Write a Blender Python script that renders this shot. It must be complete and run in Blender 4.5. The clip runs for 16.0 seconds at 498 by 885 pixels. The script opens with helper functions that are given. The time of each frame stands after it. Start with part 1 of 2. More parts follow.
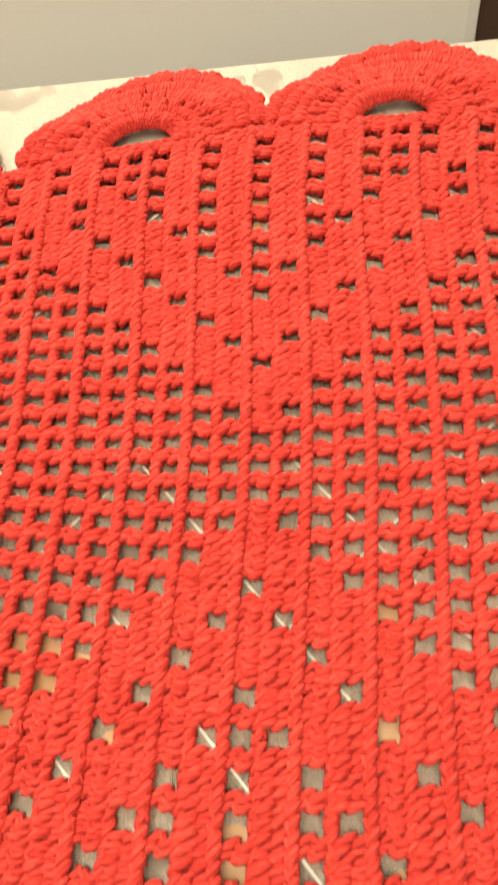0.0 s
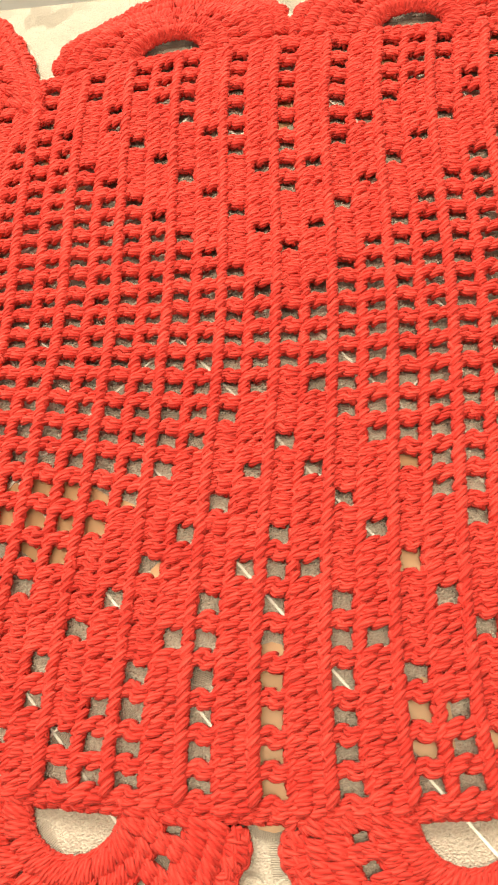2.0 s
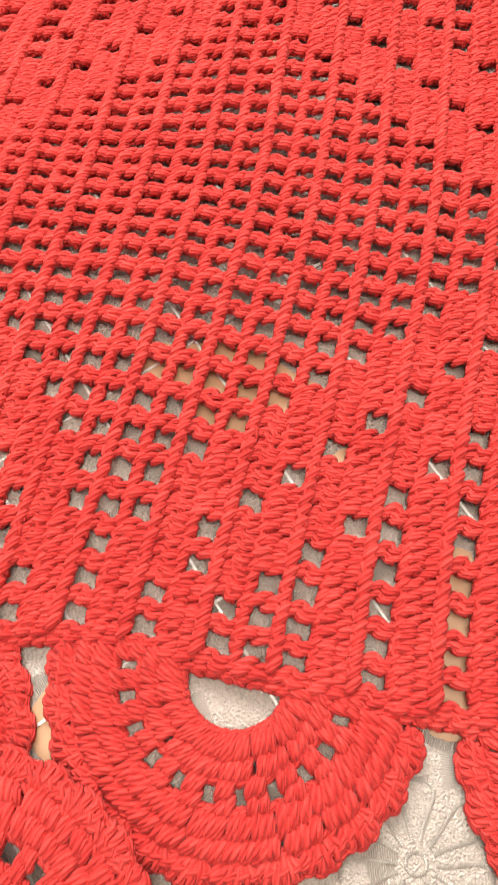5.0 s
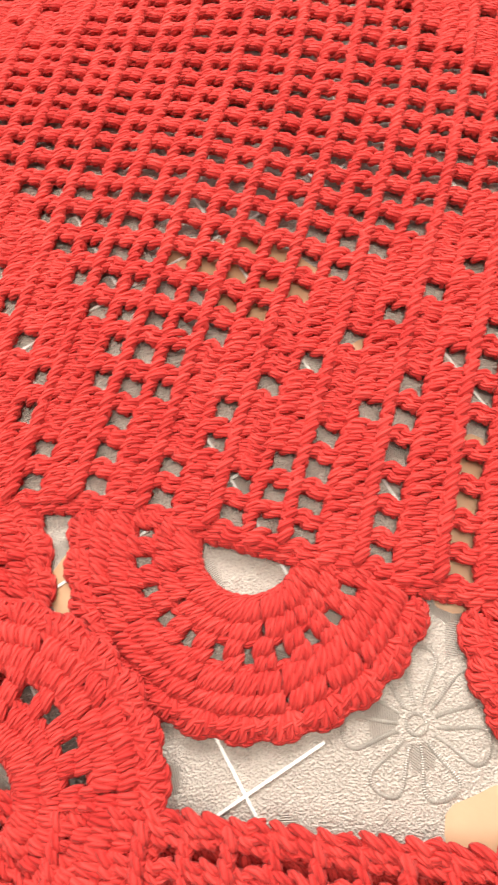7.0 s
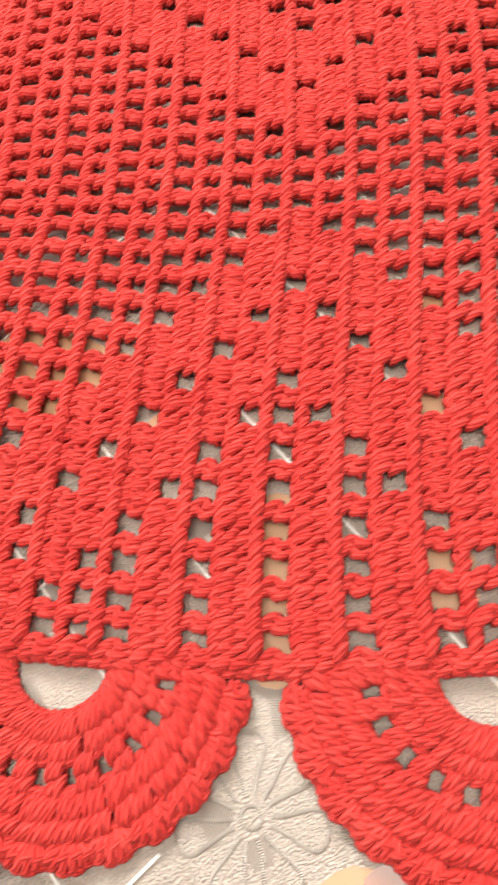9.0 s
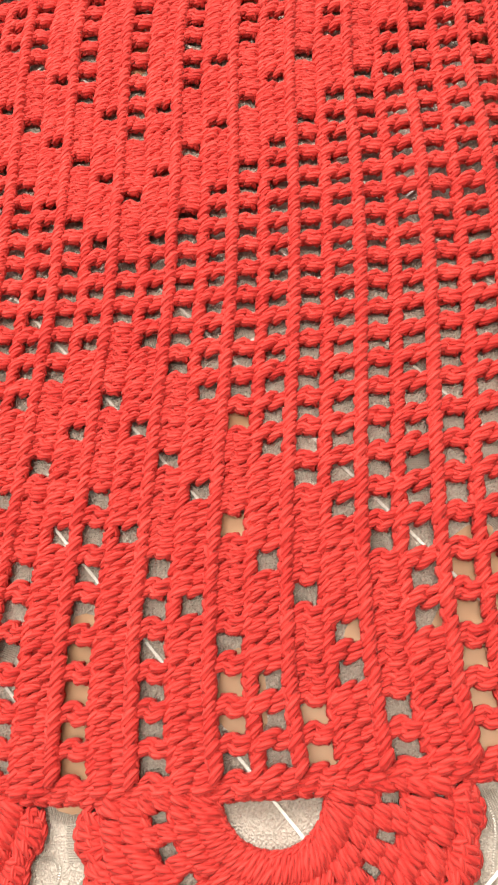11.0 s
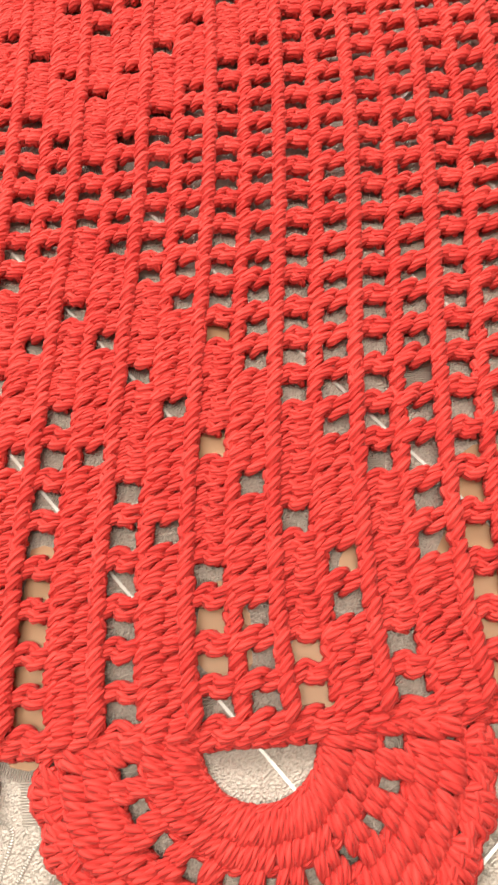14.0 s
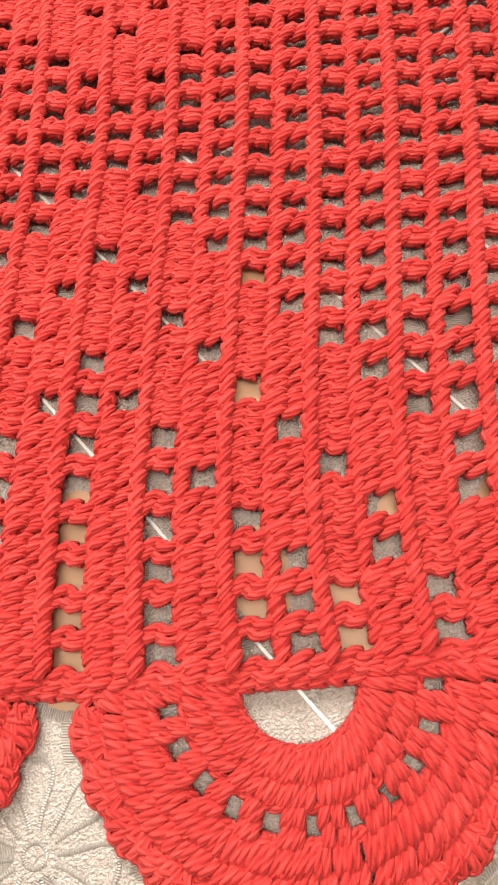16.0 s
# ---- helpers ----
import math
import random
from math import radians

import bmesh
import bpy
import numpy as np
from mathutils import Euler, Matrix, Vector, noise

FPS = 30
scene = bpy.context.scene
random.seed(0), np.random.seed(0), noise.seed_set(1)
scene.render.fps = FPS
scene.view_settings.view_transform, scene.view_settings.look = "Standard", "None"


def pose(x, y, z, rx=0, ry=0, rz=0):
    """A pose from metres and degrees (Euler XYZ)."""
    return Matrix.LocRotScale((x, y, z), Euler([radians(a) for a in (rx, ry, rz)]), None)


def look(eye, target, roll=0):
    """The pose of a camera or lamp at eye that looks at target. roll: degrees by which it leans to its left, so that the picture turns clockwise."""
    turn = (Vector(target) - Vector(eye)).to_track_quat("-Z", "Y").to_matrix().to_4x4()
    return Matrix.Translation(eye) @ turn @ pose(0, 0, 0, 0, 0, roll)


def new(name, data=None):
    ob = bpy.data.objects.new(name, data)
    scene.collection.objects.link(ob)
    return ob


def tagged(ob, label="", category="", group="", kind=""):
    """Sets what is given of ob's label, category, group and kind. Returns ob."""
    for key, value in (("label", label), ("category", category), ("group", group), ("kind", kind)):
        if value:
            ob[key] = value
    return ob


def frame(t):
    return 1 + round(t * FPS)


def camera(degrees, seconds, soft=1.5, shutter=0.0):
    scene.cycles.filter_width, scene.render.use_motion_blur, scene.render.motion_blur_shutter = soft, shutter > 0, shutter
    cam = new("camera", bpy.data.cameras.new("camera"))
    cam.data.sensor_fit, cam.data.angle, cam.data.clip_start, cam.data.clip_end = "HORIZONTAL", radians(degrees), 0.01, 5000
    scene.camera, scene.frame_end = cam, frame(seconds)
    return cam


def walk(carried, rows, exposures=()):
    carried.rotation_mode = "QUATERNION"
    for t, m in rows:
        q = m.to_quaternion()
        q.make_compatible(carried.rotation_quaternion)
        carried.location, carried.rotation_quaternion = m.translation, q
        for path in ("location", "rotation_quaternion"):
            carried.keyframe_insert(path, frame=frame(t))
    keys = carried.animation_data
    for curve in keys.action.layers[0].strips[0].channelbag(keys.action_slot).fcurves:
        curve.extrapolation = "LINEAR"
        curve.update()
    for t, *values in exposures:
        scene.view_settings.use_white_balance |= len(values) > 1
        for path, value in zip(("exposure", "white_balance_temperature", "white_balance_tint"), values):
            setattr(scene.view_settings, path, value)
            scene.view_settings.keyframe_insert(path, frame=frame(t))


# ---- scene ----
cam = camera(35.7, 16.0, 2.1, 0.5)
PATH = [
    (0, (0.0470, 0.0610, 0.2650), (-0.1269, 0.8556, -1.5621), -19.70),
    (0.5, (0.0440, 0.0340, 0.2610), (-0.1230, 0.8152, -1.5725), -19.50),
    (1, (0.0390, 0.0210, 0.2670), (-0.1050, 0.7882, -1.5744), -18.10),
    (1.5, (0.0370, 0.0110, 0.2740), (-0.1100, 0.7690, -1.5710), -18.50),
    (2, (0.0270, 0.0110, 0.2730), (-0.1280, 0.7708, -1.5705), -18.80),
    (2.5, (0.0110, 0.0080, 0.2640), (-0.1330, 0.7789, -1.5758), -16.70),
    (3, (-0.0040, 0.0070, 0.2630), (-0.1370, 0.7750, -1.5789), -13.90),
    (3.5, (-0.0190, 0.0050, 0.2600), (-0.1630, 0.7668, -1.5836), -12.70),
    (4, (-0.0310, 0.0010, 0.2580), (-0.1641, 0.7523, -1.5907), -10.00),
    (4.5, (-0.0420, -0.0040, 0.2560), (-0.1780, 0.7348, -1.5976), -8.80),
    (4.7, (-0.0480, -0.0080, 0.2510), (-0.1781, 0.7263, -1.6048), -8.00),
    (6.8, (-0.0503, -0.0510, 0.2431), (-0.2471, 0.6622, -1.6151), -9.76),
    (7, (-0.0414, -0.0491, 0.2424), (-0.2594, 0.6351, -1.6242), -12.91),
    (7.5, (-0.0293, -0.0469, 0.2331), (-0.2815, 0.6489, -1.6249), -20.78),
    (8, (-0.0151, -0.0428, 0.2217), (-0.3059, 0.6873, -1.6174), -25.98),
    (8.5, (0.0081, -0.0317, 0.2270), (-0.2695, 0.6982, -1.6143), -26.46),
    (9, (0.0294, -0.0268, 0.2310), (-0.2321, 0.7126, -1.6088), -25.82),
    (9.5, (0.0630, -0.0120, 0.2340), (-0.1868, 0.7268, -1.6077), -25.46),
    (10, (0.0811, -0.0059, 0.2400), (-0.1239, 0.7208, -1.6120), -22.93),
    (10.2, (0.0878, -0.0082, 0.2378), (-0.1185, 0.7272, -1.6107), -23.26),
    (12.3, (0.0865, 0.0218, 0.2600), (0.0299, 0.7469, -1.6031), -12.39),
    (12.5, (0.0839, 0.0160, 0.2496), (0.0404, 0.7492, -1.6106), -11.20),
    (13, (0.0796, 0.0010, 0.2292), (0.0287, 0.7553, -1.6224), -11.93),
    (13.5, (0.0819, -0.0056, 0.2196), (0.0262, 0.7458, -1.6330), -12.37),
    (14, (0.0745, -0.0119, 0.2102), (0.0060, 0.7123, -1.6528), -13.58),
    (14.5, (0.0705, -0.0140, 0.2062), (-0.0038, 0.6943, -1.6627), -14.10),
    (15, (0.0690, -0.0144, 0.2063), (-0.0178, 0.6693, -1.6712), -15.28),
    (15.5, (0.0695, -0.0151, 0.2071), (-0.0287, 0.6456, -1.6780), -16.42),
    (16, (0.0654, -0.0157, 0.2064), (-0.0359, 0.6289, -1.6841), -16.73),
]
walk(cam, [(t, look(eye, target, roll)) for t, eye, target, roll in PATH], [(0.0, 0.07, 8300, 3), (1.8, 0.07, 8400, 3), (3.0, 0.05, 6800, 8), (4.5, 0.05, 6500, 10), (9.0, 0.05, 6500, 10), (12.5, 0.05, 6900, 8), (16.0, 0.05, 6500, 10)])

# ---- light ----
world = bpy.data.worlds.new("world")
scene.world = world
world.use_nodes = True
wn = world.node_tree.nodes
sky = wn.new("ShaderNodeTexSky")
sky.sky_type, sky.sun_disc = "NISHITA", False
sky.sun_elevation, sky.sun_rotation = radians(40), radians(20)
wn["Background"].inputs[1].default_value = 0.1
world.node_tree.links.new(sky.outputs[0], wn["Background"].inputs[0])


def area_lamp(name, eye, target, width, height, watts, color):
    data = bpy.data.lights.new(name, "AREA")
    data.shape, data.size, data.size_y, data.energy, data.color = "RECTANGLE", width, height, watts, color
    lamp = new(name, data)
    lamp.matrix_world = look(eye, target)
    return lamp


# daylight in the window openings of the far and near walls, and the ceiling lamp
area_lamp("window_light_south", (0.1, -1.78, 0.45), (0.05, 0.4, -0.1), 1.5, 1.0, 9, (0.96, 0.98, 1.0))
area_lamp("window_light", (-0.3, 1.27, 1.15), (0.05, 0.25, 0.0), 1.25, 0.8, 50, (1.0, 0.97, 0.93))
area_lamp("ceiling_light", (0.05, 0.05, 1.68), (0.05, 0.5, 0.0), 1.0, 1.0, 31, (1.0, 0.94, 0.86))


# ---- materials ----
def material(name):
    m = bpy.data.materials.new(name)
    m.use_nodes = True
    n, l = m.node_tree.nodes, m.node_tree.links
    return m, n, l, n["Principled BSDF"]


def math_node(n, l, op, a, b=None, c=None):
    node = n.new("ShaderNodeMath")
    node.operation = op
    for i, v in enumerate((a, b, c)):
        if v is None:
            continue
        if isinstance(v, (int, float)):
            node.inputs[i].default_value = v
        else:
            l.new(v, node.inputs[i])
    return node.outputs[0]


def ramp(n, l, fac, stops):
    r = n.new("ShaderNodeValToRGB")
    el = r.color_ramp.elements
    while len(el) < len(stops):
        el.new(0.5)
    for e, (p, c) in zip(el, stops):
        e.position, e.color = p, (*c, 1)
    l.new(fac, r.inputs[0])
    return r.outputs[0]


def mix_color(n, l, kind, fac, a, b):
    m = n.new("ShaderNodeMix")
    m.data_type, m.blend_type = "RGBA", kind
    for sock, v in ((m.inputs[0], fac), (m.inputs[6], a), (m.inputs[7], b)):
        if isinstance(v, (int, float)):
            sock.default_value = v
        elif isinstance(v, tuple):
            sock.default_value = (*v, 1)
        else:
            l.new(v, sock)
    return m.outputs[2]


def noise_node(n, l, scale, detail=3, coord=None):
    t = n.new("ShaderNodeTexNoise")
    t.inputs["Scale"].default_value, t.inputs["Detail"].default_value = scale, detail
    if coord is not None:
        l.new(coord, t.inputs["Vector"])
    return t.outputs["Fac"]


def bump_node(n, l, height, strength, distance, normal=None):
    b = n.new("ShaderNodeBump")
    b.inputs["Strength"].default_value, b.inputs["Distance"].default_value = strength, distance
    l.new(height, b.inputs["Height"])
    if normal is not None:
        l.new(normal, b.inputs["Normal"])
    return b.outputs[0]


def yarn_material(name, dark, light):
    """Soft plied cotton: u runs round the strand, v along it (in turns of the ply)."""
    m, n, l, p = material(name)
    tex = n.new("ShaderNodeTexCoord")
    sep = n.new("ShaderNodeSeparateXYZ")
    l.new(tex.outputs["UV"], sep.inputs[0])
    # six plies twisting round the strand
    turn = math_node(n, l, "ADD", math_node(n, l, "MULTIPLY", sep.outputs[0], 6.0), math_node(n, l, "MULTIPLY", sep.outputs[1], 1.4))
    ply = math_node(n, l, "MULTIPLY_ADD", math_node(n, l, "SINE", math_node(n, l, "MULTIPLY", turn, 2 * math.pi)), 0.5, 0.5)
    fibre = noise_node(n, l, 2600, 2, tex.outputs["Object"])
    broad = noise_node(n, l, 55, 3, tex.outputs["Object"])
    isl = n.new("ShaderNodeNewGeometry").outputs["Random Per Island"]
    tone = math_node(n, l, "ADD", math_node(n, l, "MULTIPLY", broad, 0.55), math_node(n, l, "MULTIPLY", isl, 0.28))
    tone = math_node(n, l, "ADD", tone, math_node(n, l, "MULTIPLY", fibre, 0.22))
    col = ramp(n, l, tone, [(0.25, dark), (0.8, light)])
    # shade in the furrows between plies, painted into the base colour
    groove_shade = ramp(n, l, ply, [(0.0, (0.8, 0.55, 0.55)), (0.5, (1, 1, 1))])
    l.new(mix_color(n, l, "MULTIPLY", 1.0, col, groove_shade), p.inputs["Base Color"])
    p.inputs["Roughness"].default_value = 0.72
    p.inputs["Specular IOR Level"].default_value = 0.1
    p.inputs["Sheen Weight"].default_value = 0.12
    p.inputs["Sheen Roughness"].default_value = 0.5
    p.inputs["Sheen Tint"].default_value = (1.0, 0.55, 0.5, 1)
    height = math_node(n, l, "ADD", ply, math_node(n, l, "MULTIPLY", fibre, 0.35))
    l.new(bump_node(n, l, height, 0.8, 0.0005), p.inputs["Normal"])
    return m


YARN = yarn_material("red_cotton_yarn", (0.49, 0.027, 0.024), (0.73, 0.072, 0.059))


def plain_material(name, a, b, scale, rough, bump=0.1, distance=0.001, spec=0.5):
    m, n, l, p = material(name)
    tex = n.new("ShaderNodeTexCoord")
    f = noise_node(n, l, scale, 5, tex.outputs["Object"])
    l.new(ramp(n, l, f, [(0.3, a), (0.7, b)]), p.inputs["Base Color"])
    p.inputs["Roughness"].default_value = rough
    p.inputs["Specular IOR Level"].default_value = spec
    fine = noise_node(n, l, scale * 12, 3, tex.outputs["Object"])
    l.new(bump_node(n, l, fine, bump, distance), p.inputs["Normal"])
    return m


def lace_plastic():
    """Silver-grey embossed vinyl: wormy grain with glints, and small fields of parallel ribs lying at many angles."""
    m, n, l, p = material("embossed_silver_vinyl")
    tex = n.new("ShaderNodeTexCoord")
    at = tex.outputs["Object"]
    vor = n.new("ShaderNodeTexVoronoi")
    vor.inputs["Scale"].default_value = 105
    l.new(at, vor.inputs["Vector"])
    tint = n.new("ShaderNodeSeparateColor")
    l.new(vor.outputs["Color"], tint.inputs[0])
    axes = n.new("ShaderNodeSeparateXYZ")
    l.new(at, axes.inputs[0])
    angle = math_node(n, l, "MULTIPLY", tint.outputs[0], 6.283)
    along = math_node(n, l, "ADD", math_node(n, l, "MULTIPLY", axes.outputs[0], math_node(n, l, "COSINE", angle)), math_node(n, l, "MULTIPLY", axes.outputs[1], math_node(n, l, "SINE", angle)))
    ribs = math_node(n, l, "MULTIPLY_ADD", math_node(n, l, "SINE", math_node(n, l, "MULTIPLY", along, 9500.0)), 0.5, 0.5)
    grain = math_node(n, l, "MULTIPLY_ADD", noise_node(n, l, 1350, 1.5, at), 2.4, -0.7)
    ribbed = math_node(n, l, "GREATER_THAN", tint.outputs[1], 0.84)
    height = math_node(n, l, "ADD", math_node(n, l, "MULTIPLY", ribs, ribbed), math_node(n, l, "MULTIPLY", grain, math_node(n, l, "SUBTRACT", 1.0, ribbed)))
    broad = noise_node(n, l, 9, 3, at)
    tone = math_node(n, l, "ADD", math_node(n, l, "MULTIPLY", height, 0.3), math_node(n, l, "MULTIPLY", broad, 0.5))
    l.new(ramp(n, l, tone, [(0.1, (0.36, 0.31, 0.26)), (0.6, (0.57, 0.505, 0.43))]), p.inputs["Base Color"])
    p.inputs["Metallic"].default_value = 0.18
    p.inputs["Roughness"].default_value = 0.36
    l.new(bump_node(n, l, height, 0.85, 0.0006), p.inputs["Normal"])
    return m


def ribbed_band():
    """The flower outlines of the vinyl: a raised band, ribbed across (v runs along it)."""
    m, n, l, p = material("ribbed_silver_band")
    tex = n.new("ShaderNodeTexCoord")
    sep = n.new("ShaderNodeSeparateXYZ")
    l.new(tex.outputs["UV"], sep.inputs[0])
    ribs = math_node(n, l, "MULTIPLY_ADD", math_node(n, l, "SINE", math_node(n, l, "MULTIPLY", sep.outputs[1], 9500.0)), 0.5, 0.5)
    edge = math_node(n, l, "ABSOLUTE", math_node(n, l, "SUBTRACT", sep.outputs[0], 0.5))
    height = math_node(n, l, "SUBTRACT", math_node(n, l, "MULTIPLY", ribs, 0.6), math_node(n, l, "MULTIPLY", edge, 1.2))
    broad = noise_node(n, l, 200, 3, tex.outputs["Object"])
    l.new(ramp(n, l, broad, [(0.3, (0.33, 0.295, 0.25)), (0.7, (0.45, 0.405, 0.345))]), p.inputs["Base Color"])
    p.inputs["Metallic"].default_value = 0.35
    p.inputs["Roughness"].default_value = 0.28
    l.new(bump_node(n, l, height, 0.7, 0.0004), p.inputs["Normal"])
    return m


BAND = ribbed_band()
VINYL = lace_plastic()
SEAM = plain_material("raised_white_line", (0.72, 0.7, 0.64), (0.82, 0.8, 0.75), 300, 0.3)
CLEAR_TAN = plain_material("tan_wood_under_clear_vinyl", (0.47, 0.275, 0.15), (0.57, 0.35, 0.205), 30, 0.4, 0.05, 0.001, 0.25)
CLEAR_BROWN = plain_material("brown_wood_under_clear_vinyl", (0.2, 0.075, 0.04), (0.3, 0.12, 0.07), 30, 0.14, 0.05)
WOOD = plain_material("dark_wood", (0.1, 0.05, 0.03), (0.2, 0.1, 0.06), 14, 0.4)
WALL = plain_material("wall_paint", (0.7, 0.69, 0.66), (0.78, 0.77, 0.74), 6, 0.8)
FLOOR = plain_material("floor_tile", (0.36, 0.33, 0.3), (0.46, 0.43, 0.39), 5, 0.35)
ENAMEL = plain_material("white_enamel", (0.86, 0.87, 0.88), (0.9, 0.9, 0.91), 3, 0.3, 0.02)
DOOR_BROWN = plain_material("brown_door", (0.07, 0.035, 0.025), (0.12, 0.06, 0.04), 9, 0.5)


# ---- building ----
def box_bm(bm, x0, y0, z0, x1, y1, z1, bevel=0.0):
    vs = [bm.verts.new((x, y, z)) for x in (x0, x1) for y in (y0, y1) for z in (z0, z1)]
    fs = []
    for q in ((0, 1, 3, 2), (4, 6, 7, 5), (0, 4, 5, 1), (2, 3, 7, 6), (0, 2, 6, 4), (1, 5, 7, 3)):
        fs.append(bm.faces.new([vs[i] for i in q]))
    bmesh.ops.recalc_face_normals(bm, faces=fs)
    if bevel:
        edges = list({e for f in fs for e in f.edges})
        bmesh.ops.bevel(bm, geom=edges, offset=bevel, segments=2, affect="EDGES", profile=0.5)


def part(name, bm, mat, parent=None, label=""):
    me = bpy.data.meshes.new(name)
    bm.to_mesh(me)
    bm.free()
    me.materials.append(mat)
    ob = new(name, me)
    ob.parent = parent
    if label:
        tagged(ob, label)
    return ob


def box_part(name, dims, mat, parent=None, label="", bevel=0.0):
    bm = bmesh.new()
    box_bm(bm, *dims, bevel)
    return part(name, bm, mat, parent, label)


class Yarn:
    """Collects yarn strands (tubes with u round and v along) into one mesh."""

    def __init__(self, sides=6):
        self.v, self.f, self.uv, self.sides = [], [], [], sides

    def strand(self, pts, radius, steps=6, ends=0.45, flat=1.0):
        """A strand through the world points, thinner at its ends."""
        p = np.array(pts, float)
        k = len(p) - 1
        s = np.linspace(0, k, steps + 1)
        i = np.minimum(s.astype(int), k - 1)
        f = (s - i)[:, None]
        p0, p1, p2, p3 = p[np.maximum(i - 1, 0)], p[i], p[i + 1], p[np.minimum(i + 2, k)]
        c = 0.5 * (2 * p1 + (p2 - p0) * f + (2 * p0 - 5 * p1 + 4 * p2 - p3) * f**2 + (3 * p1 - p0 - 3 * p2 + p3) * f**3)
        t = np.gradient(c, axis=0)
        t /= np.linalg.norm(t, axis=1)[:, None] + 1e-9
        a = np.cross(t, (0.0, 0.0, 1.0))
        a /= np.linalg.norm(a, axis=1)[:, None] + 1e-9
        b = np.cross(a, t)
        q = np.linspace(0, 1, steps + 1)
        r = radius * (ends + (1 - ends) * np.minimum(1, np.sin(np.pi * q) * 1.6))
        ang = np.arange(self.sides) * 2 * math.pi / self.sides
        ring = c[:, None, :] + r[:, None, None] * (np.cos(ang)[None, :, None] * a[:, None, :] + flat * np.sin(ang)[None, :, None] * b[:, None, :])
        base = len(self.v)
        self.v.extend(ring.reshape(-1, 3).tolist())
        length = np.concatenate([[0], np.cumsum(np.linalg.norm(np.diff(c, axis=0), axis=1))]) / (radius * 3.2)
        off = random.random()
        n = self.sides
        for j in range(steps):
            for m in range(n):
                w = (m + 1) % n
                self.f.append((base + j * n + m, base + j * n + w, base + (j + 1) * n + w, base + (j + 1) * n + m))
                u0, u1, v0, v1 = m / n, (m + 1) / n, length[j] + off, length[j + 1] + off
                self.uv += [(u0, v0), (u1, v0), (u1, v1), (u0, v1)]
        self.f.append(tuple(base + m for m in reversed(range(n))))
        self.uv += [(0, off)] * n
        self.f.append(tuple(base + steps * n + m for m in range(n)))
        self.uv += [(0, off)] * n

    def finish(self, name, mat, parent, label=""):
        ob = new(name, self.fill(bpy.data.meshes.new(name), mat))
        ob.parent = parent
        if label:
            tagged(ob, label)
        return ob

    def fill(self, me, mat):
        me.from_pydata(self.v, [], self.f)
        layer = me.uv_layers.new(name="UVMap")
        layer.data.foreach_set("uv", np.array(self.uv, np.float32).ravel())
        me.polygons.foreach_set("use_smooth", np.ones(len(self.f), bool))
        me.materials.append(mat)
        me.update()
        return me


def jit(a):
    return random.uniform(-a, a)


# ---- the crocheted runner ----
ROWS_N = 29
LIFT = 0.0
# plane of the cloth: place of column c (along x) and mesh row r (along y), in powers of c / 10 and (r - 14) / 14
WARP = [
    (0.02511, 0.16558),
    (0.02185, 0.14712),
    (-0.01380, -0.01120),
    (0.00242, 0.03532),
    (0.01035, 0.00549),
    (-0.00256, -0.02508),
    (0.11335, -0.01201),
    (-0.00076, 0.00194),
    (0.00477, 0.00214),
    (-0.00194, -0.00064),
    (0.00256, -0.00283),
    (0.00304, 0.00498),
    (-0.00226, -0.02333),
    (-0.00078, -0.00442),
    (0.00145, 0.01101),
    (0.00258, -0.00262),
    (-0.00040, 0.00006),
    (-0.00426, 0.00287),
    (-0.00061, -0.00165),
    (-0.00020, 0.00495),
    (-0.00038, 0.00149),
]
DEG = 5


def warp_xy(c, r):
    u, v = c / 10, (r - 14) / 14
    x = y = 0.0
    k = 0
    for i in range(DEG + 1):
        for j in range(DEG + 1 - i):
            m = u**i * v**j
            x += WARP[k][0] * m
            y += WARP[k][1] * m
            k += 1
    return np.array((x, y))


def swell(c, r):
    """The soft waves in which the cloth lies, in metres above the table."""
    z = 0.003 * math.exp(-(((c + 8.5) / 3.5) ** 2) - ((r - 10.5) / 2.6) ** 2)
    z += 0.0025 * math.exp(-(((c + 9) / 3.0) ** 2) - ((r - 20) / 3.5) ** 2)
    z += 0.0035 * math.exp(-(((c - 11.5) / 2.0) ** 2) - ((r - 20.5) / 3.5) ** 2)
    z += 0.0025 * math.exp(-((c / 2.5) ** 2) - ((r - 16.5) / 1.6) ** 2)
    z += 0.0022 * noise.noise((c * 0.16, r * 0.16, 3.1)) + 0.0008 * noise.noise((c * 0.5, r * 0.45, 7.7))
    return max(z, -0.0006)


def runner_place(c, r, h=0.0):
    cc, rr = min(max(c, -13.0), 13.0), min(max(r, 0.0), 28.0)
    p = warp_xy(cc, rr)
    if r != rr:
        out = p - warp_xy(cc, rr - math.copysign(2.0, r - rr))
        p = p + out / np.linalg.norm(out) * 0.0113 * abs(r - rr)
    if c != cc:
        p = p + (p - warp_xy(cc - math.copysign(1.0, c - cc), rr)) * abs(c - cc)
    return (p[0], p[1], swell(c, rr) + h)


# open cells of the filet chart, column by column from the middle of a motif outwards
CHART = [
    "oooooooo..o..ooo..o..oooooooo",
    "......o..o..ooooo..o..o......",
    "oooooo..o..ooooooo..o..oooooo",
    "....o..o..ooooooooo..o..o....",
    "oooo..o..ooooooooooo..o..oooo",
    "ooo..o..ooooooooooooo..o..ooo",
    "oo..o..ooooooooooooooo..o..oo",
    "..oo..ooooooooooooooooo..oo..",
    "oo...ooooooooooooooooooo...oo",
    "...ooooooooooooooooooooooo...",
    "ooooooooooooooooooooooooooooo",
]


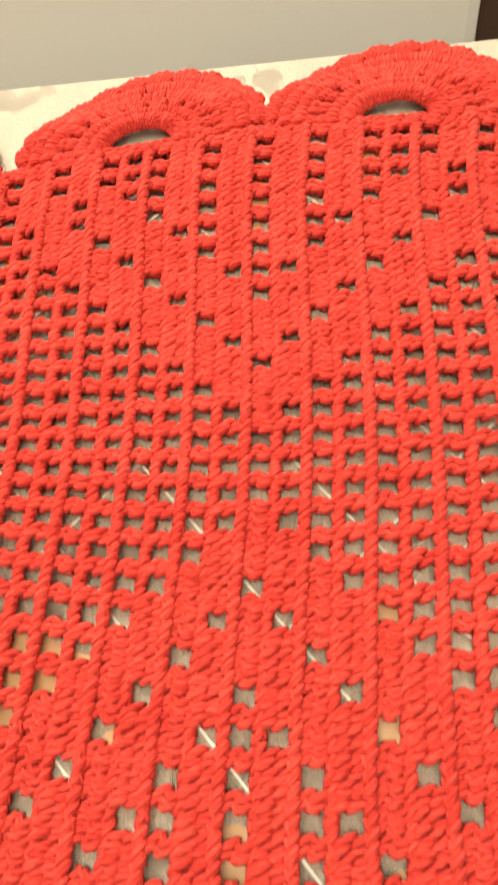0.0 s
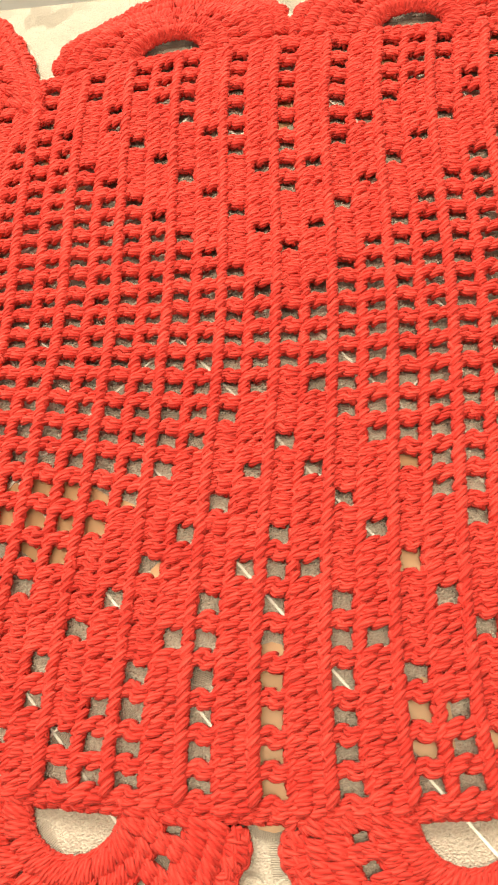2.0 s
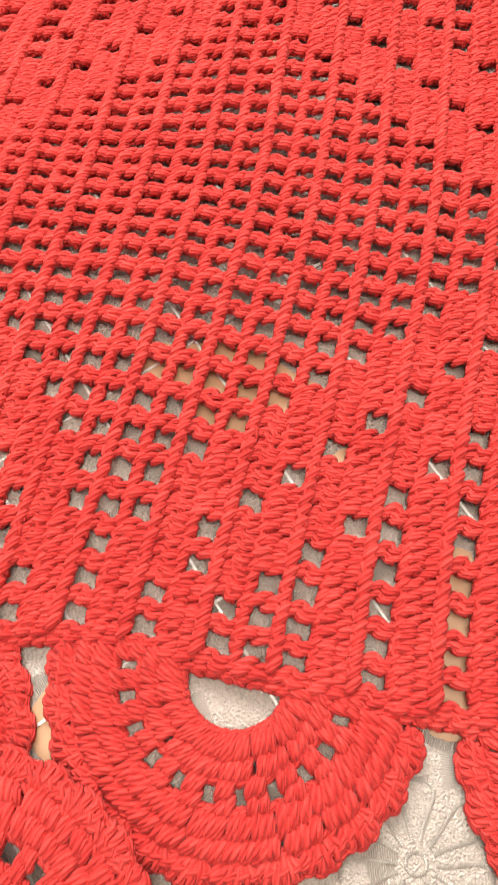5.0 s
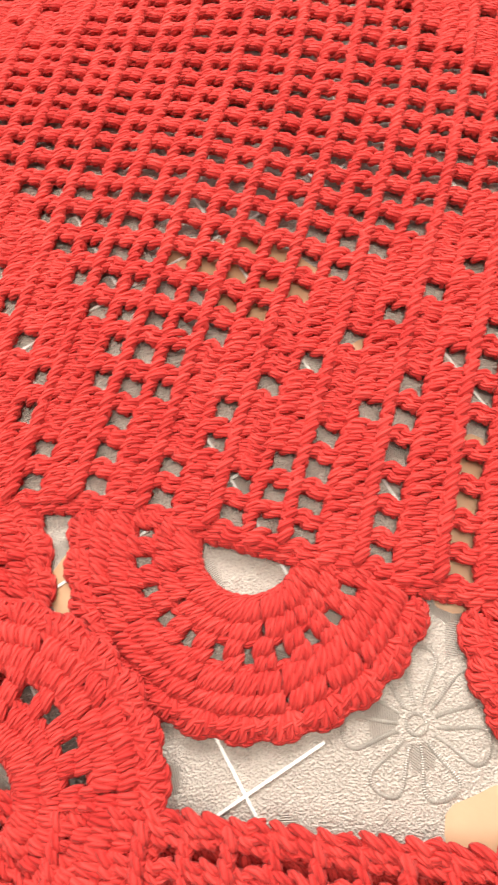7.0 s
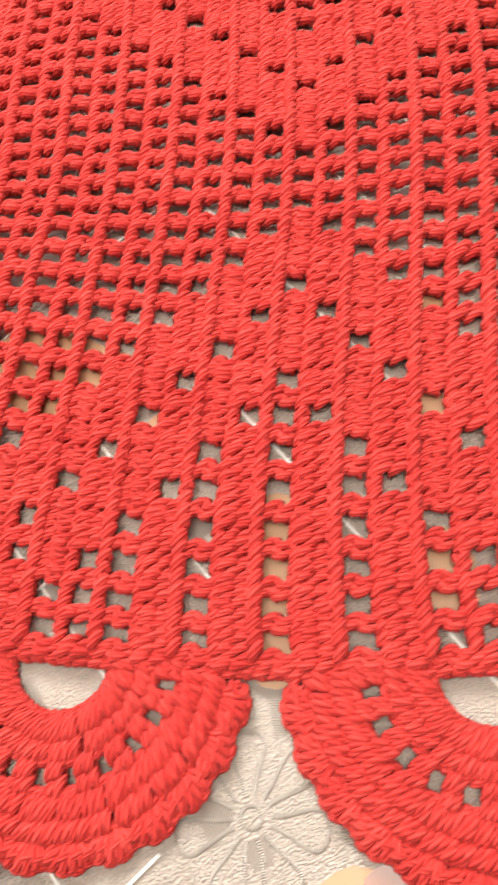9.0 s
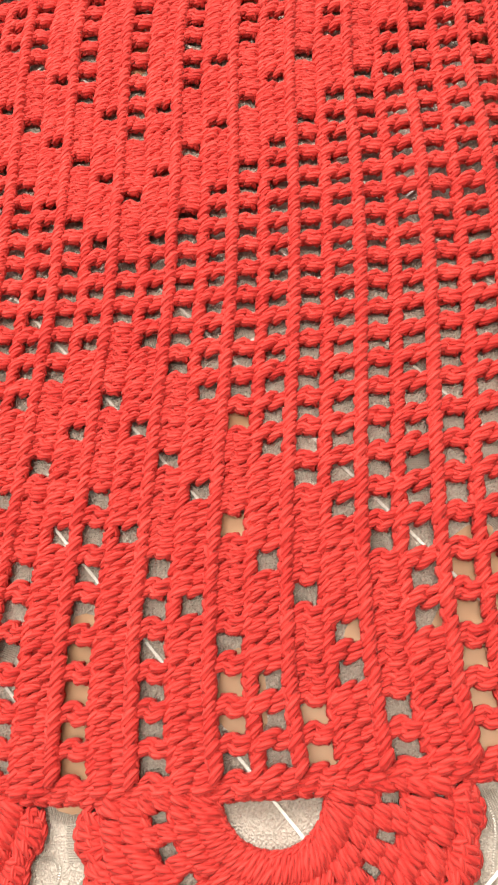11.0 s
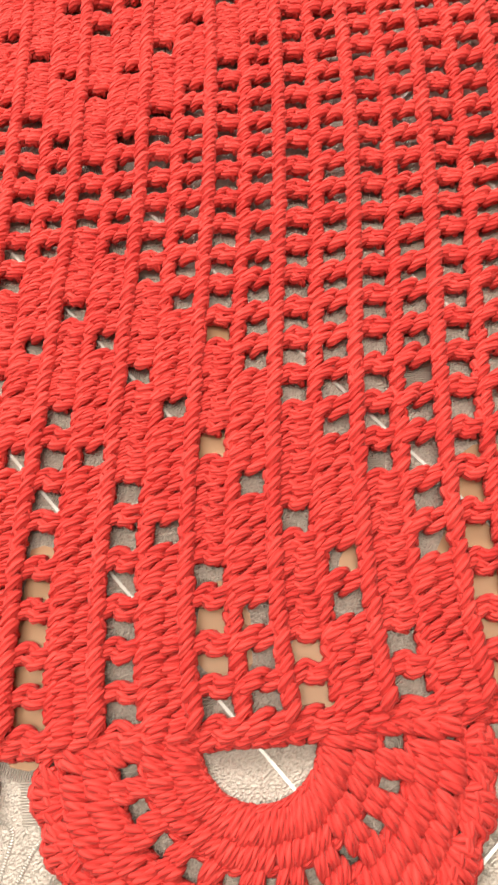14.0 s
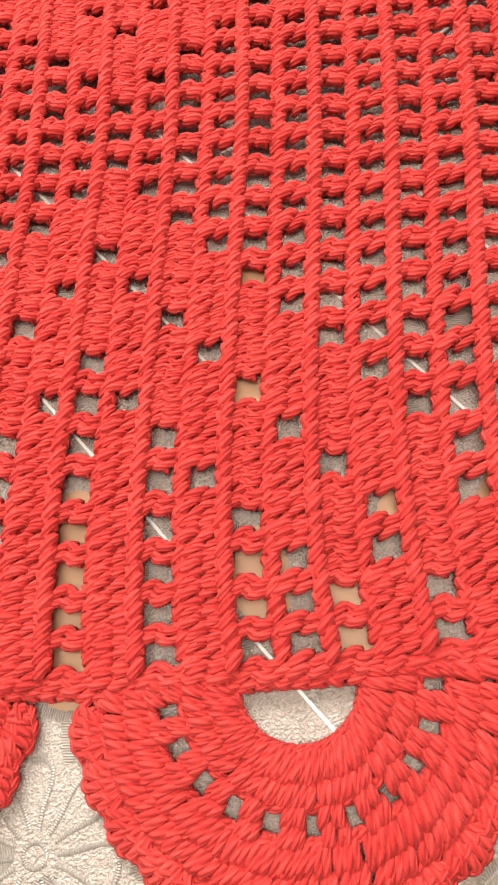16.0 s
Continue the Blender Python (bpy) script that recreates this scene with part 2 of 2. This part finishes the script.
def is_open(c, r):
    if c > 10:
        return True
    k = abs((c + 10) % 20 - 10)
    return CHART[k][r] == "o"


def post(y, place, c, r, right_side, wide=False, width=1.0):
    """One treble stitch lying across its column: two plump slanting loops over a core."""
    if right_side:
        loops = (
            [(-0.53, -0.15, -0.0006), (-0.36, -0.09, 0.0013), (-0.14, 0.03, 0.0018), (0.06, 0.1, -0.0003)],
            [(-0.08, -0.15, -0.0003), (0.12, -0.08, 0.0018), (0.35, 0.03, 0.0013), (0.53, 0.1, -0.0006)],
        )
        rad = 0.00128
    else:
        loops = (
            [(-0.52, -0.14, -0.0006), (-0.34, -0.06, 0.0012), (-0.12, 0.08, 0.0014), (0.06, 0.1, -0.0008)],
            [(-0.1, -0.02, -0.0006), (0.06, -0.12, 0.0015), (0.28, -0.04, 0.0013), (0.5, 0.1, -0.0006)],
            [(-0.24, 0.13, -0.0004), (-0.04, 0.04, 0.0012), (0.1, -0.03, 0.0011), (0.24, -0.16, -0.0006)],
        )
        rad = 0.00122
    j, s = jit(0.05), jit(0.04)
    fat = 1.0 if wide else 1.45
    for st in loops:
        for o, dh in ((-0.075, 0.0001), (0.085, -0.0001)):
            dx = o * 0.5 + s + jit(0.03)
            o *= fat
            y.strand([place(c + x * width + dx, r + d + o + j + jit(0.035), h * 1.35 + dh + jit(0.0003)) for x, d, h in st], rad * (1.0 if wide else 1.1) * random.uniform(0.86, 1.16), 6, 0.62, 1.25)
    y.strand([place(c + x * width, r + j + d, h) for x, d, h in ((-0.56, -0.05, -0.0003), (0.0, 0.0, -0.0001), (0.56, 0.05, -0.0003))], 0.0031 if wide else 0.0022, 3, 0.95, 0.52 if wide else 0.75)


def rope(y, place, line, count, height, rad, spread=0.1, double=True):
    """A chain of slanting loops along line(s), s from 0 to count; line gives (c, r) and the step across."""
    for k in range(count):
        j = jit(0.09)
        for o, hh in ((0.0, 0.0), (0.5, -0.0006)) if double else ((0.0, 0.0),):
            pts, wob = [], jit(0.22) * spread
            for s, d, h in ((0.0, -1.0, -0.0009), (0.4, -0.35, 0.0007), (0.95, 0.5, 0.0008), (1.35, 1.0, -0.0009)):
                c, r, dc, dr = line(k + s + o + j)
                if o:
                    d = -d
                pts.append(place(c + dc * (d * spread + wob), r + dr * (d * spread + wob), height + h + hh))
            y.strand(pts, rad * random.uniform(0.9, 1.1), 5, 0.55, 1.2)


def crochet_column(place, c, r0, r1, parent, opened, ridge):
    """One worked row: trebles lying side by side, with the chain along its left edge."""
    y = Yarn()
    right = c % 2 != 0
    chain = Yarn()
    base = new("crochet_row")
    base.parent = parent
    near = place is runner_place and 0 <= c <= 8
    for r in range(r0, r1 + 1):
        for k in (-0.5,) if opened(c, r) else (-0.5, -0.17, 0.17):
            full = k > -0.5 or (r > r0 and not opened(c, r) and not opened(c, r - 1))
            if near and r < 11:
                one = Yarn()
                post(one, place, c, r + k, right, full)
                one.finish("stitch", YARN, base)
            else:
                post(y, place, c, r + k, right, full)
    post(y, place, c, r1 + 0.5, right)
    n = (r1 - r0 + 1) * 3
    rope(chain, place, lambda s: (c - 0.5, r0 - 0.5 + s / 3, 1, 0), n, 0.0029 if ridge else 0.0006, 0.00162 if ridge else 0.0015, 0.13 if ridge else 0.15)
    tagged(chain.finish("edge_chain", YARN, base), kind="stuff")
    tagged(y.finish("stitches", YARN, base), kind="stuff")
    return base


def scallop(origin, ex, ey, lift, parent, depth=lambda y: y * 0.97, apart=False):
    """A half-round shell: a thumb-wide opening, a fan, a ring of eyelets, a fan and a wavy picot edge."""
    def pol(rad, ang, h=0.0):
        x, y = rad * math.cos(ang), depth(rad * math.sin(ang))
        p = origin + ex * x + ey * y
        return (p[0], p[1], lift(x, y) + h)

    def radial(y, r0, r1, ang, wide, rad):
        """One post of a fan: a long and a short pair of plied loops over a core, leaning a little."""
        w = wide / r1
        j, cut, mid = jit(0.2) * w, r0 + (r1 - r0) * (0.58 + jit(0.07)), (r0 + r1) / 2
        q = (r1 - r0) * 0.07
        for a, b in ((r0 - q, cut + q), (cut - q, r1 + q)):
            sl = random.uniform(0.08, 0.42) * w
            for o in (-0.22 * w, 0.24 * w):
                e = ang + j + o + jit(0.08) * w
                k, m = a + (b - a) * (0.33 + jit(0.08)), a + (b - a) * (0.7 + jit(0.06))
                y.strand([pol(a, e - sl, -0.0008), pol(k, e - 0.4 * sl, 0.0015 + jit(0.0003)), pol(m, e + 0.5 * sl, 0.0019), pol(b, e + sl, -0.0008)], rad * 0.82 * random.uniform(0.84, 1.14), 6, 0.62, 1.3)
        y.strand([pol(r0, ang + j, -0.001), pol(mid, ang + j, -0.0007), pol(r1, ang + j, -0.001)], rad * 1.2, 3, 0.9, 0.8)

    def ring(y, rad, a0, a1, count, height, size, cross):
        rope(y, lambda c, r, h: pol(r, c, h), lambda s: (a0 + (a1 - a0) * s / count, rad, 0, cross), count, height, size, 1.0)

    base = new("scallop")
    base.parent = parent

    def fan(name, spans):
        """The posts of one round; each is a part of its own on the scallops that lie nearest."""
        y = Yarn()
        for span in spans:
            if apart:
                y = Yarn()
            radial(y, *span)
            if apart:
                y.finish("fan_stitch", YARN, base)
        if not apart:
            tagged(y.finish(name, YARN, base), kind="stuff")

    def chain_ring(*spans):
        y = Yarn()
        for span in spans:
            ring(y, *span)
        y.finish("chain_ring", YARN, base)

    fan("inner_fan", [(0.0166, 0.0294, radians(-6 + 192 * (k + 0.5) / 25), 0.0036, 0.0016) for k in range(25)])
    chain_ring((0.0164, radians(-6), radians(186), 24, -0.0004, 0.0011, 0.001), (0.0298, radians(-3), radians(183), 34, 0.0002, 0.00115, 0.0011))
    fan("eyelet_ring", [(0.0288, 0.0388, radians(-2 + 184 * k / 11) + o + jit(0.014), 0.0032, 0.00155) for k in range(12) for o in (-0.038, 0.038)])
    chain_ring((0.0382, radians(-2), radians(182), 46, 0.0, 0.0012, 0.0012))
    fan("outer_fan", [(0.0382, 0.0505, radians(-1 + 182 * (k + 0.5) / 36), 0.0045, 0.00185) for k in range(36)])
    chain_ring((0.0508, radians(0), radians(180), 54, 0.0, 0.0012, 0.0012), (0.0548, radians(1), radians(179), 46, 0.0009, 0.00115, 0.0017))
    y = Yarn()
    shells = 13
    for k in range(shells):
        mid = radians(2 + 176 * (k + 0.5) / shells)
        half = radians(176 / shells / 2)
        for q in range(6):
            f = -1 + 2 * q / 5
            tip = 0.056 + 0.0034 * math.cos(f * 1.4) + jit(0.0004)
            y.strand([pol(0.0507, mid + f * half * 0.45, -0.0003), pol(0.0533, mid + f * half * 0.75 + jit(0.006), 0.0014), pol(tip - 0.001, mid + f * half * 1.05, 0.001), pol(tip, mid + (f + 0.25) * half, -0.0012)], 0.0015, 6, 0.6)
        a0 = mid - half
        for q in range(4):
            a = a0 + 2 * half * (q + 0.5) / 4
            top = 0.0562 + 0.0034 * math.cos((a - mid) / half * 1.4)
            y.strand([pol(top - 0.0012, a - half * 0.4, -0.001), pol(top, a, 0.0004), pol(top - 0.0008, a + half * 0.4, -0.001)], 0.0012, 4, 0.6)
    y.finish("picot_edge", YARN, base)
    return base


def hem(place, c0, c1, r, sign, parent):
    y = Yarn()
    n = round((c1 - c0) * 2.7)
    for d, hh in ((0.08, 0.0008), (0.33, 0.0004)):
        rope(y, place, lambda s: (c0 + (c1 - c0) * s / n, r + sign * d, 0, 1), n, hh, 0.0013, 0.12)
    return y.finish("hem", YARN, parent)


runner = tagged(new("table_runner"), "bright red filet crochet runner with scalloped edges on a table", "table runner")
C0, C1 = -22, 12
for c in range(C0, C1 + 1):
    crochet_column(runner_place, c, 0, 28, runner, is_open, c % 2 == 0)
hem(runner_place, C0 - 0.5, C1 + 0.8, -0.5, -1, runner)
hem(runner_place, C0 - 0.5, C1 + 0.8, 28.5, 1, runner)
for c, w in ((C0 - 0.8, -1), (C1 + 0.6, 1)):
    y = Yarn()
    for d in (0.0, 0.28):
        rope(y, runner_place, lambda s: (c + d * w, -0.5 + s / 3, 1, 0), 88, 0.0006, 0.0013, 0.13)
    y.finish("side_border", YARN, runner)


def buckled(y):
    """The far scallops are pushed up: short near the hem, full towards the rim."""
    return 0.56 * y if y < 0.034 else 0.019 + 1.05 * (y - 0.034)


for c, cf in ((-15.6, -15), (-5.35, -5.0), (4.75, 4.7)):
    for cc, r, far in ((c, -0.87, False), (cf, 28.87, True)):
        o = np.array(runner_place(cc, r)[:2])
        ex = np.array(runner_place(cc + 1, r)[:2]) - np.array(runner_place(cc - 1, r)[:2])
        ex /= np.linalg.norm(ex)
        if far:
            scallop(o, ex, np.array((0.3, 0.954)), lambda x, y, cc=cc: swell(cc + x / 0.013, 28) + 0.005 * math.exp(-(((y - 0.014) / 0.011) ** 2)), runner, buckled)
        else:
            scallop(o, ex, np.array((ex[1], -ex[0])), lambda x, y, cc=cc: swell(cc + x / 0.013, 0), runner, apart=c > -6)

# ---- second runner, overlapping the near edge ----
second = tagged(new("table_runner"), "second red crochet runner with a scallop overlapping the first one", "table runner")


def second_place(c, r, h=0.0):
    """Upper layer of its folded mesh end."""
    return (-0.08 + c * 0.0118, -0.0705 + 0.0006 * math.sin(c) - r * 0.0112, 0.0115 + 0.001 * math.sin(c * 0.7 + r) + h)


def second_under(c, r, h=0.0):
    return (-0.075 + c * 0.0118, -0.0775 - r * 0.0112, 0.0035 + h)


for c in range(-4, 18):
    crochet_column(second_place, c, 1, 6, second, lambda c, r: True, c % 2 == 0)
    crochet_column(second_under, c, 1, 5, second, lambda c, r: c % 3 == 0, c % 2 == 0)
hem(second_place, -4.5, 17.5, 0.5, 1, second)
hem(second_under, -4.5, 17.5, 0.5, 1, second)


def flap_lift(x, y):
    return 0.0095 + 0.006 * max(0.0, min(1.0, (0.03 - y) / 0.05)) + 0.0012 * noise.noise((x * 60, y * 60, 1.0))


turn = radians(-24)
fx, fy = np.array((math.cos(turn), math.sin(turn))), np.array((-math.sin(turn), math.cos(turn)))
flap_at = np.array((-0.139, -0.077))
scallop(flap_at, fx, fy, flap_lift, second)


def flap_place(c, r, h=0.0):
    p = flap_at + fx * (c * 0.0125) - fy * (0.006 + r * 0.0112)
    return (p[0], p[1], flap_lift(c * 0.0125, -r * 0.0112) + h)


for c in range(-4, 5):
    crochet_column(flap_place, c, 1, 4, second, lambda c, r: abs(c) < 2, c % 2 == 0)
hem(flap_place, -4.5, 4.5, 0.1, -1, second)


# ---- table and its cloth ----
TOP = -0.0031
EDGE_TURN = math.atan2(-0.0269, 0.2282)


def table_frame(x, y, z):
    """Table axes: the far edge is y = 0."""
    m = Matrix.Translation((0.0409, 0.372, 0)) @ Matrix.Rotation(EDGE_TURN, 4, "Z")
    return m @ Vector((x, y, z))


def oriented(ob):
    ob.matrix_world = Matrix.Translation((0.0409, 0.372, 0)) @ Matrix.Rotation(EDGE_TURN, 4, "Z")
    return ob


table = oriented(tagged(new("table"), "dark wooden kitchen table under a silver vinyl cloth", "table"))
box_part("tabletop", (-0.75, -0.80, TOP - 0.032, 0.65, -0.004, TOP - 0.002), WOOD, table, "", 0.004)
for x in (-0.70, 0.60):
    for y in (-0.74, -0.06):
        box_part("leg", (x - 0.03, y - 0.03, -0.76, x + 0.03, y + 0.03, TOP - 0.033), WOOD, table, "", 0.004)

cloth = oriented(tagged(new("tablecloth"), "silver-grey embossed vinyl tablecloth with clear petals, on the table", "tablecloth"))
bm = bmesh.new()
# sheet over the top and a short drop over every edge
xs = [-0.757, -0.755, -0.75, *np.linspace(-0.7, 0.6, 14), 0.65, 0.655, 0.657]
ys = [-0.807, -0.805, -0.80, *np.linspace(-0.75, -0.05, 10), 0.0, 0.005, 0.007]
grid = []
for i, x in enumerate(xs):
    col = []
    for j, y in enumerate(ys):
        out = max(2 - min(i, len(xs) - 1 - i), 2 - min(j, len(ys) - 1 - j), 0)
        col.append(bm.verts.new((x, y, TOP - (0.0, 0.005, 0.16)[out])))
    grid.append(col)
for i in range(len(xs) - 1):
    for j in range(len(ys) - 1):
        bm.faces.new((grid[i][j], grid[i + 1][j], grid[i + 1][j + 1], grid[i][j + 1]))
for f in bm.faces:
    f.smooth = True
part("sheet", bm, VINYL, cloth)


def on_cloth(name, mat, outline, label="", rise=0.00028):
    """A thin raised shape of the cloth's print; outline in world x and y."""
    b = bmesh.new()
    inv = cloth.matrix_world.inverted()
    low = [b.verts.new(inv @ Vector((x, y, TOP + 0.00005))) for x, y in outline]
    top = [b.verts.new(inv @ Vector((x, y, TOP + rise))) for x, y in outline]
    b.faces.new(top)
    for i in range(len(outline)):
        j = (i + 1) % len(outline)
        b.faces.new((low[i], low[j], top[j], top[i]))
    bmesh.ops.recalc_face_normals(b, faces=b.faces[:])
    return part(name, b, mat, cloth, label)


def petal(x, y, length, width, turn, mat, rise):
    out = []
    a = radians(turn)
    for k in range(24):
        q = 2 * math.pi * k / 24
        u, v = math.cos(q) * length / 2, math.sin(q) * width / 2 * (1 - 0.25 * math.cos(q)) + 0.03 * length * math.sin(5 * q + x * 90)
        out.append((x + u * math.cos(a) - v * math.sin(a), y + u * math.sin(a) + v * math.cos(a)))
    on_cloth("petal", mat, out, "clear petal showing the wood below", rise)


def seam(nx, ny, off, s0, s1, rise=0.0008, width=0.0009):
    p = Vector((nx, ny)) * off
    d = Vector((ny, -nx))
    # stop at the table's far edge
    inv = cloth.matrix_world.inverted()
    f0, f1 = ((inv @ Vector((*(p + d * s), 0))).y for s in (s0, s1))
    if f0 > -0.006 and f1 < -0.006:
        s0 += (s1 - s0) * (f0 + 0.006) / (f0 - f1)
    elif f1 > -0.006 and f0 < -0.006:
        s1 -= (s1 - s0) * (f1 + 0.006) / (f1 - f0)
    elif f0 > -0.006:
        return
    w = Vector((nx, ny)) * width / 2
    ends = [p + d * s0 - w, p + d * s1 - w, p + d * s1 + w, p + d * s0 + w]
    on_cloth("raised_line", SEAM, [(q.x, q.y) for q in ends], "raised white line", rise)


for k in range(-6, 9):
    seam(0.818, 0.575, -0.0455 + 0.0431 * k, -0.24, {0: 0.005, 1: -0.015, 2: 0.07, 3: -0.03}.get(k, 0.22))
for k in range(-3, 4):
    seam(-0.61, 0.792, -0.0173 + 0.0845 * k, -0.26 if k else -0.14, 0.26 if k else -0.062, 0.001)
for k, (x, y, ln, wd, tn, mt) in enumerate((
    (0.001, 0.019, 0.06, 0.019, 84, CLEAR_TAN), (0.0525, 0.018, 0.027, 0.016, 90, CLEAR_TAN), (0.077, 0.006, 0.028, 0.016, 80, CLEAR_TAN),
    (0.014, -0.070, 0.036, 0.024, 20, CLEAR_TAN), (0.022, -0.066, 0.022, 0.014, 60, CLEAR_BROWN), (0.056, 0.07, 0.02, 0.012, 10, CLEAR_TAN),
    (0.058, 0.107, 0.022, 0.012, 5, CLEAR_TAN), (0.128, 0.026, 0.07, 0.03, 80, CLEAR_TAN), (0.096, 0.034, 0.022, 0.014, 60, CLEAR_TAN),
    (-0.075, 0.105, 0.075, 0.032, 160, CLEAR_TAN), (-0.028, 0.078, 0.024, 0.014, 40, CLEAR_TAN), (0.022, 0.1, 0.02, 0.012, 0, CLEAR_TAN),
    (-0.115, 0.0, 0.05, 0.022, 70, CLEAR_TAN), (-0.07, 0.265, 0.05, 0.02, 100, CLEAR_TAN), (0.182, 0.262, 0.045, 0.024, 110, CLEAR_BROWN),
    (0.186, 0.232, 0.04, 0.022, 60, CLEAR_BROWN), (0.215, 0.25, 0.05, 0.026, 20, CLEAR_BROWN), (0.212, 0.205, 0.05, 0.026, -40, CLEAR_BROWN),
    (0.035, 0.29, 0.03, 0.014, 80, CLEAR_TAN), (0.09, 0.3, 0.03, 0.014, 70, CLEAR_TAN),
)):
    petal(x, y, ln, wd, tn, mt, 0.0002 + 0.00002 * k)


def band(points, width, closed=False):
    """A raised band of the embossing along world points on the cloth."""
    b = bmesh.new()
    uv = b.loops.layers.uv.new("UVMap")
    inv = cloth.matrix_world.inverted()
    rows, run, count = [], 0.0, len(points)
    for i, q in enumerate(points):
        a, e = (points[(i - 1) % count], points[(i + 1) % count]) if closed else (points[max(i - 1, 0)], points[min(i + 1, count - 1)])
        d = (Vector(e) - Vector(a)).normalized()
        side = Vector((-d.y, d.x)) * width / 2
        if i:
            run += (Vector(q) - Vector(points[i - 1])).length
        rows.append((run, [b.verts.new(inv @ Vector((q[0] + side.x * f, q[1] + side.y * f, TOP + z))) for f, z in ((-1, 0.00004), (-0.7, 0.00012), (0.7, 0.00012), (1, 0.00004))]))
    for (v0, r0), (v1, r1) in zip(rows, rows[1:] + (rows[:1] if closed else [])):
        for m in range(3):
            f = b.faces.new((r0[m], r1[m], r1[m + 1], r0[m + 1]))
            f.smooth = True
            for lp, (u, v) in zip(f.loops, ((m / 3, v0), (m / 3, max(v1, v0)), ((m + 1) / 3, max(v1, v0)), ((m + 1) / 3, v0))):
                lp[uv].uv = (u, v)
    bmesh.ops.recalc_face_normals(b, faces=b.faces[:])
    part("flower_outline", b, BAND, cloth)


def embossed_flower(x, y, length, petals, turn):
    """A flower of looped petals, each outlined with a ribbed band, round a small ring."""
    for k in range(petals):
        a = radians(turn) + 2 * math.pi * k / petals
        long, wide = length * random.uniform(0.88, 1.1), length * random.uniform(0.22, 0.3)
        pts = []
        for q in range(25):
            f = q / 24
            u = 0.0055 + long * math.sin(math.pi * f) ** 0.8
            v = 0.0011 * math.cos(math.pi * f) + wide * math.sin(2 * math.pi * f) * (0.5 + 0.5 * math.sin(math.pi * f))
            pts.append((x + u * math.cos(a) - v * math.sin(a), y + u * math.sin(a) + v * math.cos(a)))
        band(pts, 0.0013)
    band([(x + 0.003 * math.cos(q * math.pi / 8), y + 0.003 * math.sin(q * math.pi / 8)) for q in range(16)], 0.0012, True)


for x, y, ln, petals, turn in (
    (-0.012, -0.044, 0.018, 7, 38), (0.115, -0.05, 0.025, 7, 40), (0.212, 0.305, 0.02, 7, 25),
):
    embossed_flower(x, y, ln, petals, turn)


# ---- the room ----
def structure(name, dims, mat, label, bevel=0.0):
    return tagged(box_part(name, dims, mat, None, "", bevel), label, name.split("_")[0], "", "structure")


FZ = -0.76
structure("floor", (-2.1, -1.9, FZ - 0.1, 2.1, 1.4, FZ), FLOOR, "grey tiled kitchen floor")
structure("ceiling", (-2.1, -1.9, 1.75, 2.1, 1.4, 1.85), WALL, "plain off-white ceiling")
structure("wall_west", (-2.1, -1.9, FZ, -2.0, 1.4, 1.75), WALL, "plain off-white wall")
structure("wall_east", (2.0, -1.9, FZ, 2.1, 1.4, 1.75), WALL, "plain off-white wall")
bm = bmesh.new()
for d in ((-2.0, -1.9, FZ, -0.7, -1.8, 1.75), (0.9, -1.9, FZ, 2.0, -1.8, 1.75), (-0.7, -1.9, FZ, 0.9, -1.8, -0.1), (-0.7, -1.9, 1.0, 0.9, -1.8, 1.75)):
    box_bm(bm, *d)
tagged(part("wall_south", bm, WALL), "off-white wall with a window opening", "wall", "", "structure")
bm = bmesh.new()
for d in ((-2.0, 1.3, FZ, -1.05, 1.4, 1.75), (0.35, 1.3, FZ, 2.0, 1.4, 1.75), (-1.05, 1.3, FZ, 0.35, 1.4, 0.75), (-1.05, 1.3, 1.65, 0.35, 1.4, 1.75)):
    box_bm(bm, *d)
tagged(part("wall_north", bm, WALL), "off-white wall with a window opening", "wall", "", "structure")

# low white appliance close behind the table, and the brown door beside it
washer = tagged(new("washing_machine"), "white enamelled washing machine standing behind the table", "washing machine")
washer.location = (-0.12, 0.62, 0)
box_part("body", (-0.6, 0.045, FZ + 0.02, 0.355, 0.6, 0.06), ENAMEL, washer, "", 0.012)
box_part("front_panel", (-0.6, 0.0, FZ + 0.06, 0.355, 0.04, 0.03), ENAMEL, washer, "smooth white panel", 0.014)
box_part("top", (-0.61, -0.005, 0.062, 0.365, 0.605, 0.09), ENAMEL, washer, "", 0.008)
door = tagged(new("door_1"), "dark brown wooden door beyond the table", "door", "", "structure")
box_part("panel", (0.255, 0.70, FZ, 1.1, 0.74, 1.25), DOOR_BROWN, door, "", 0.006)
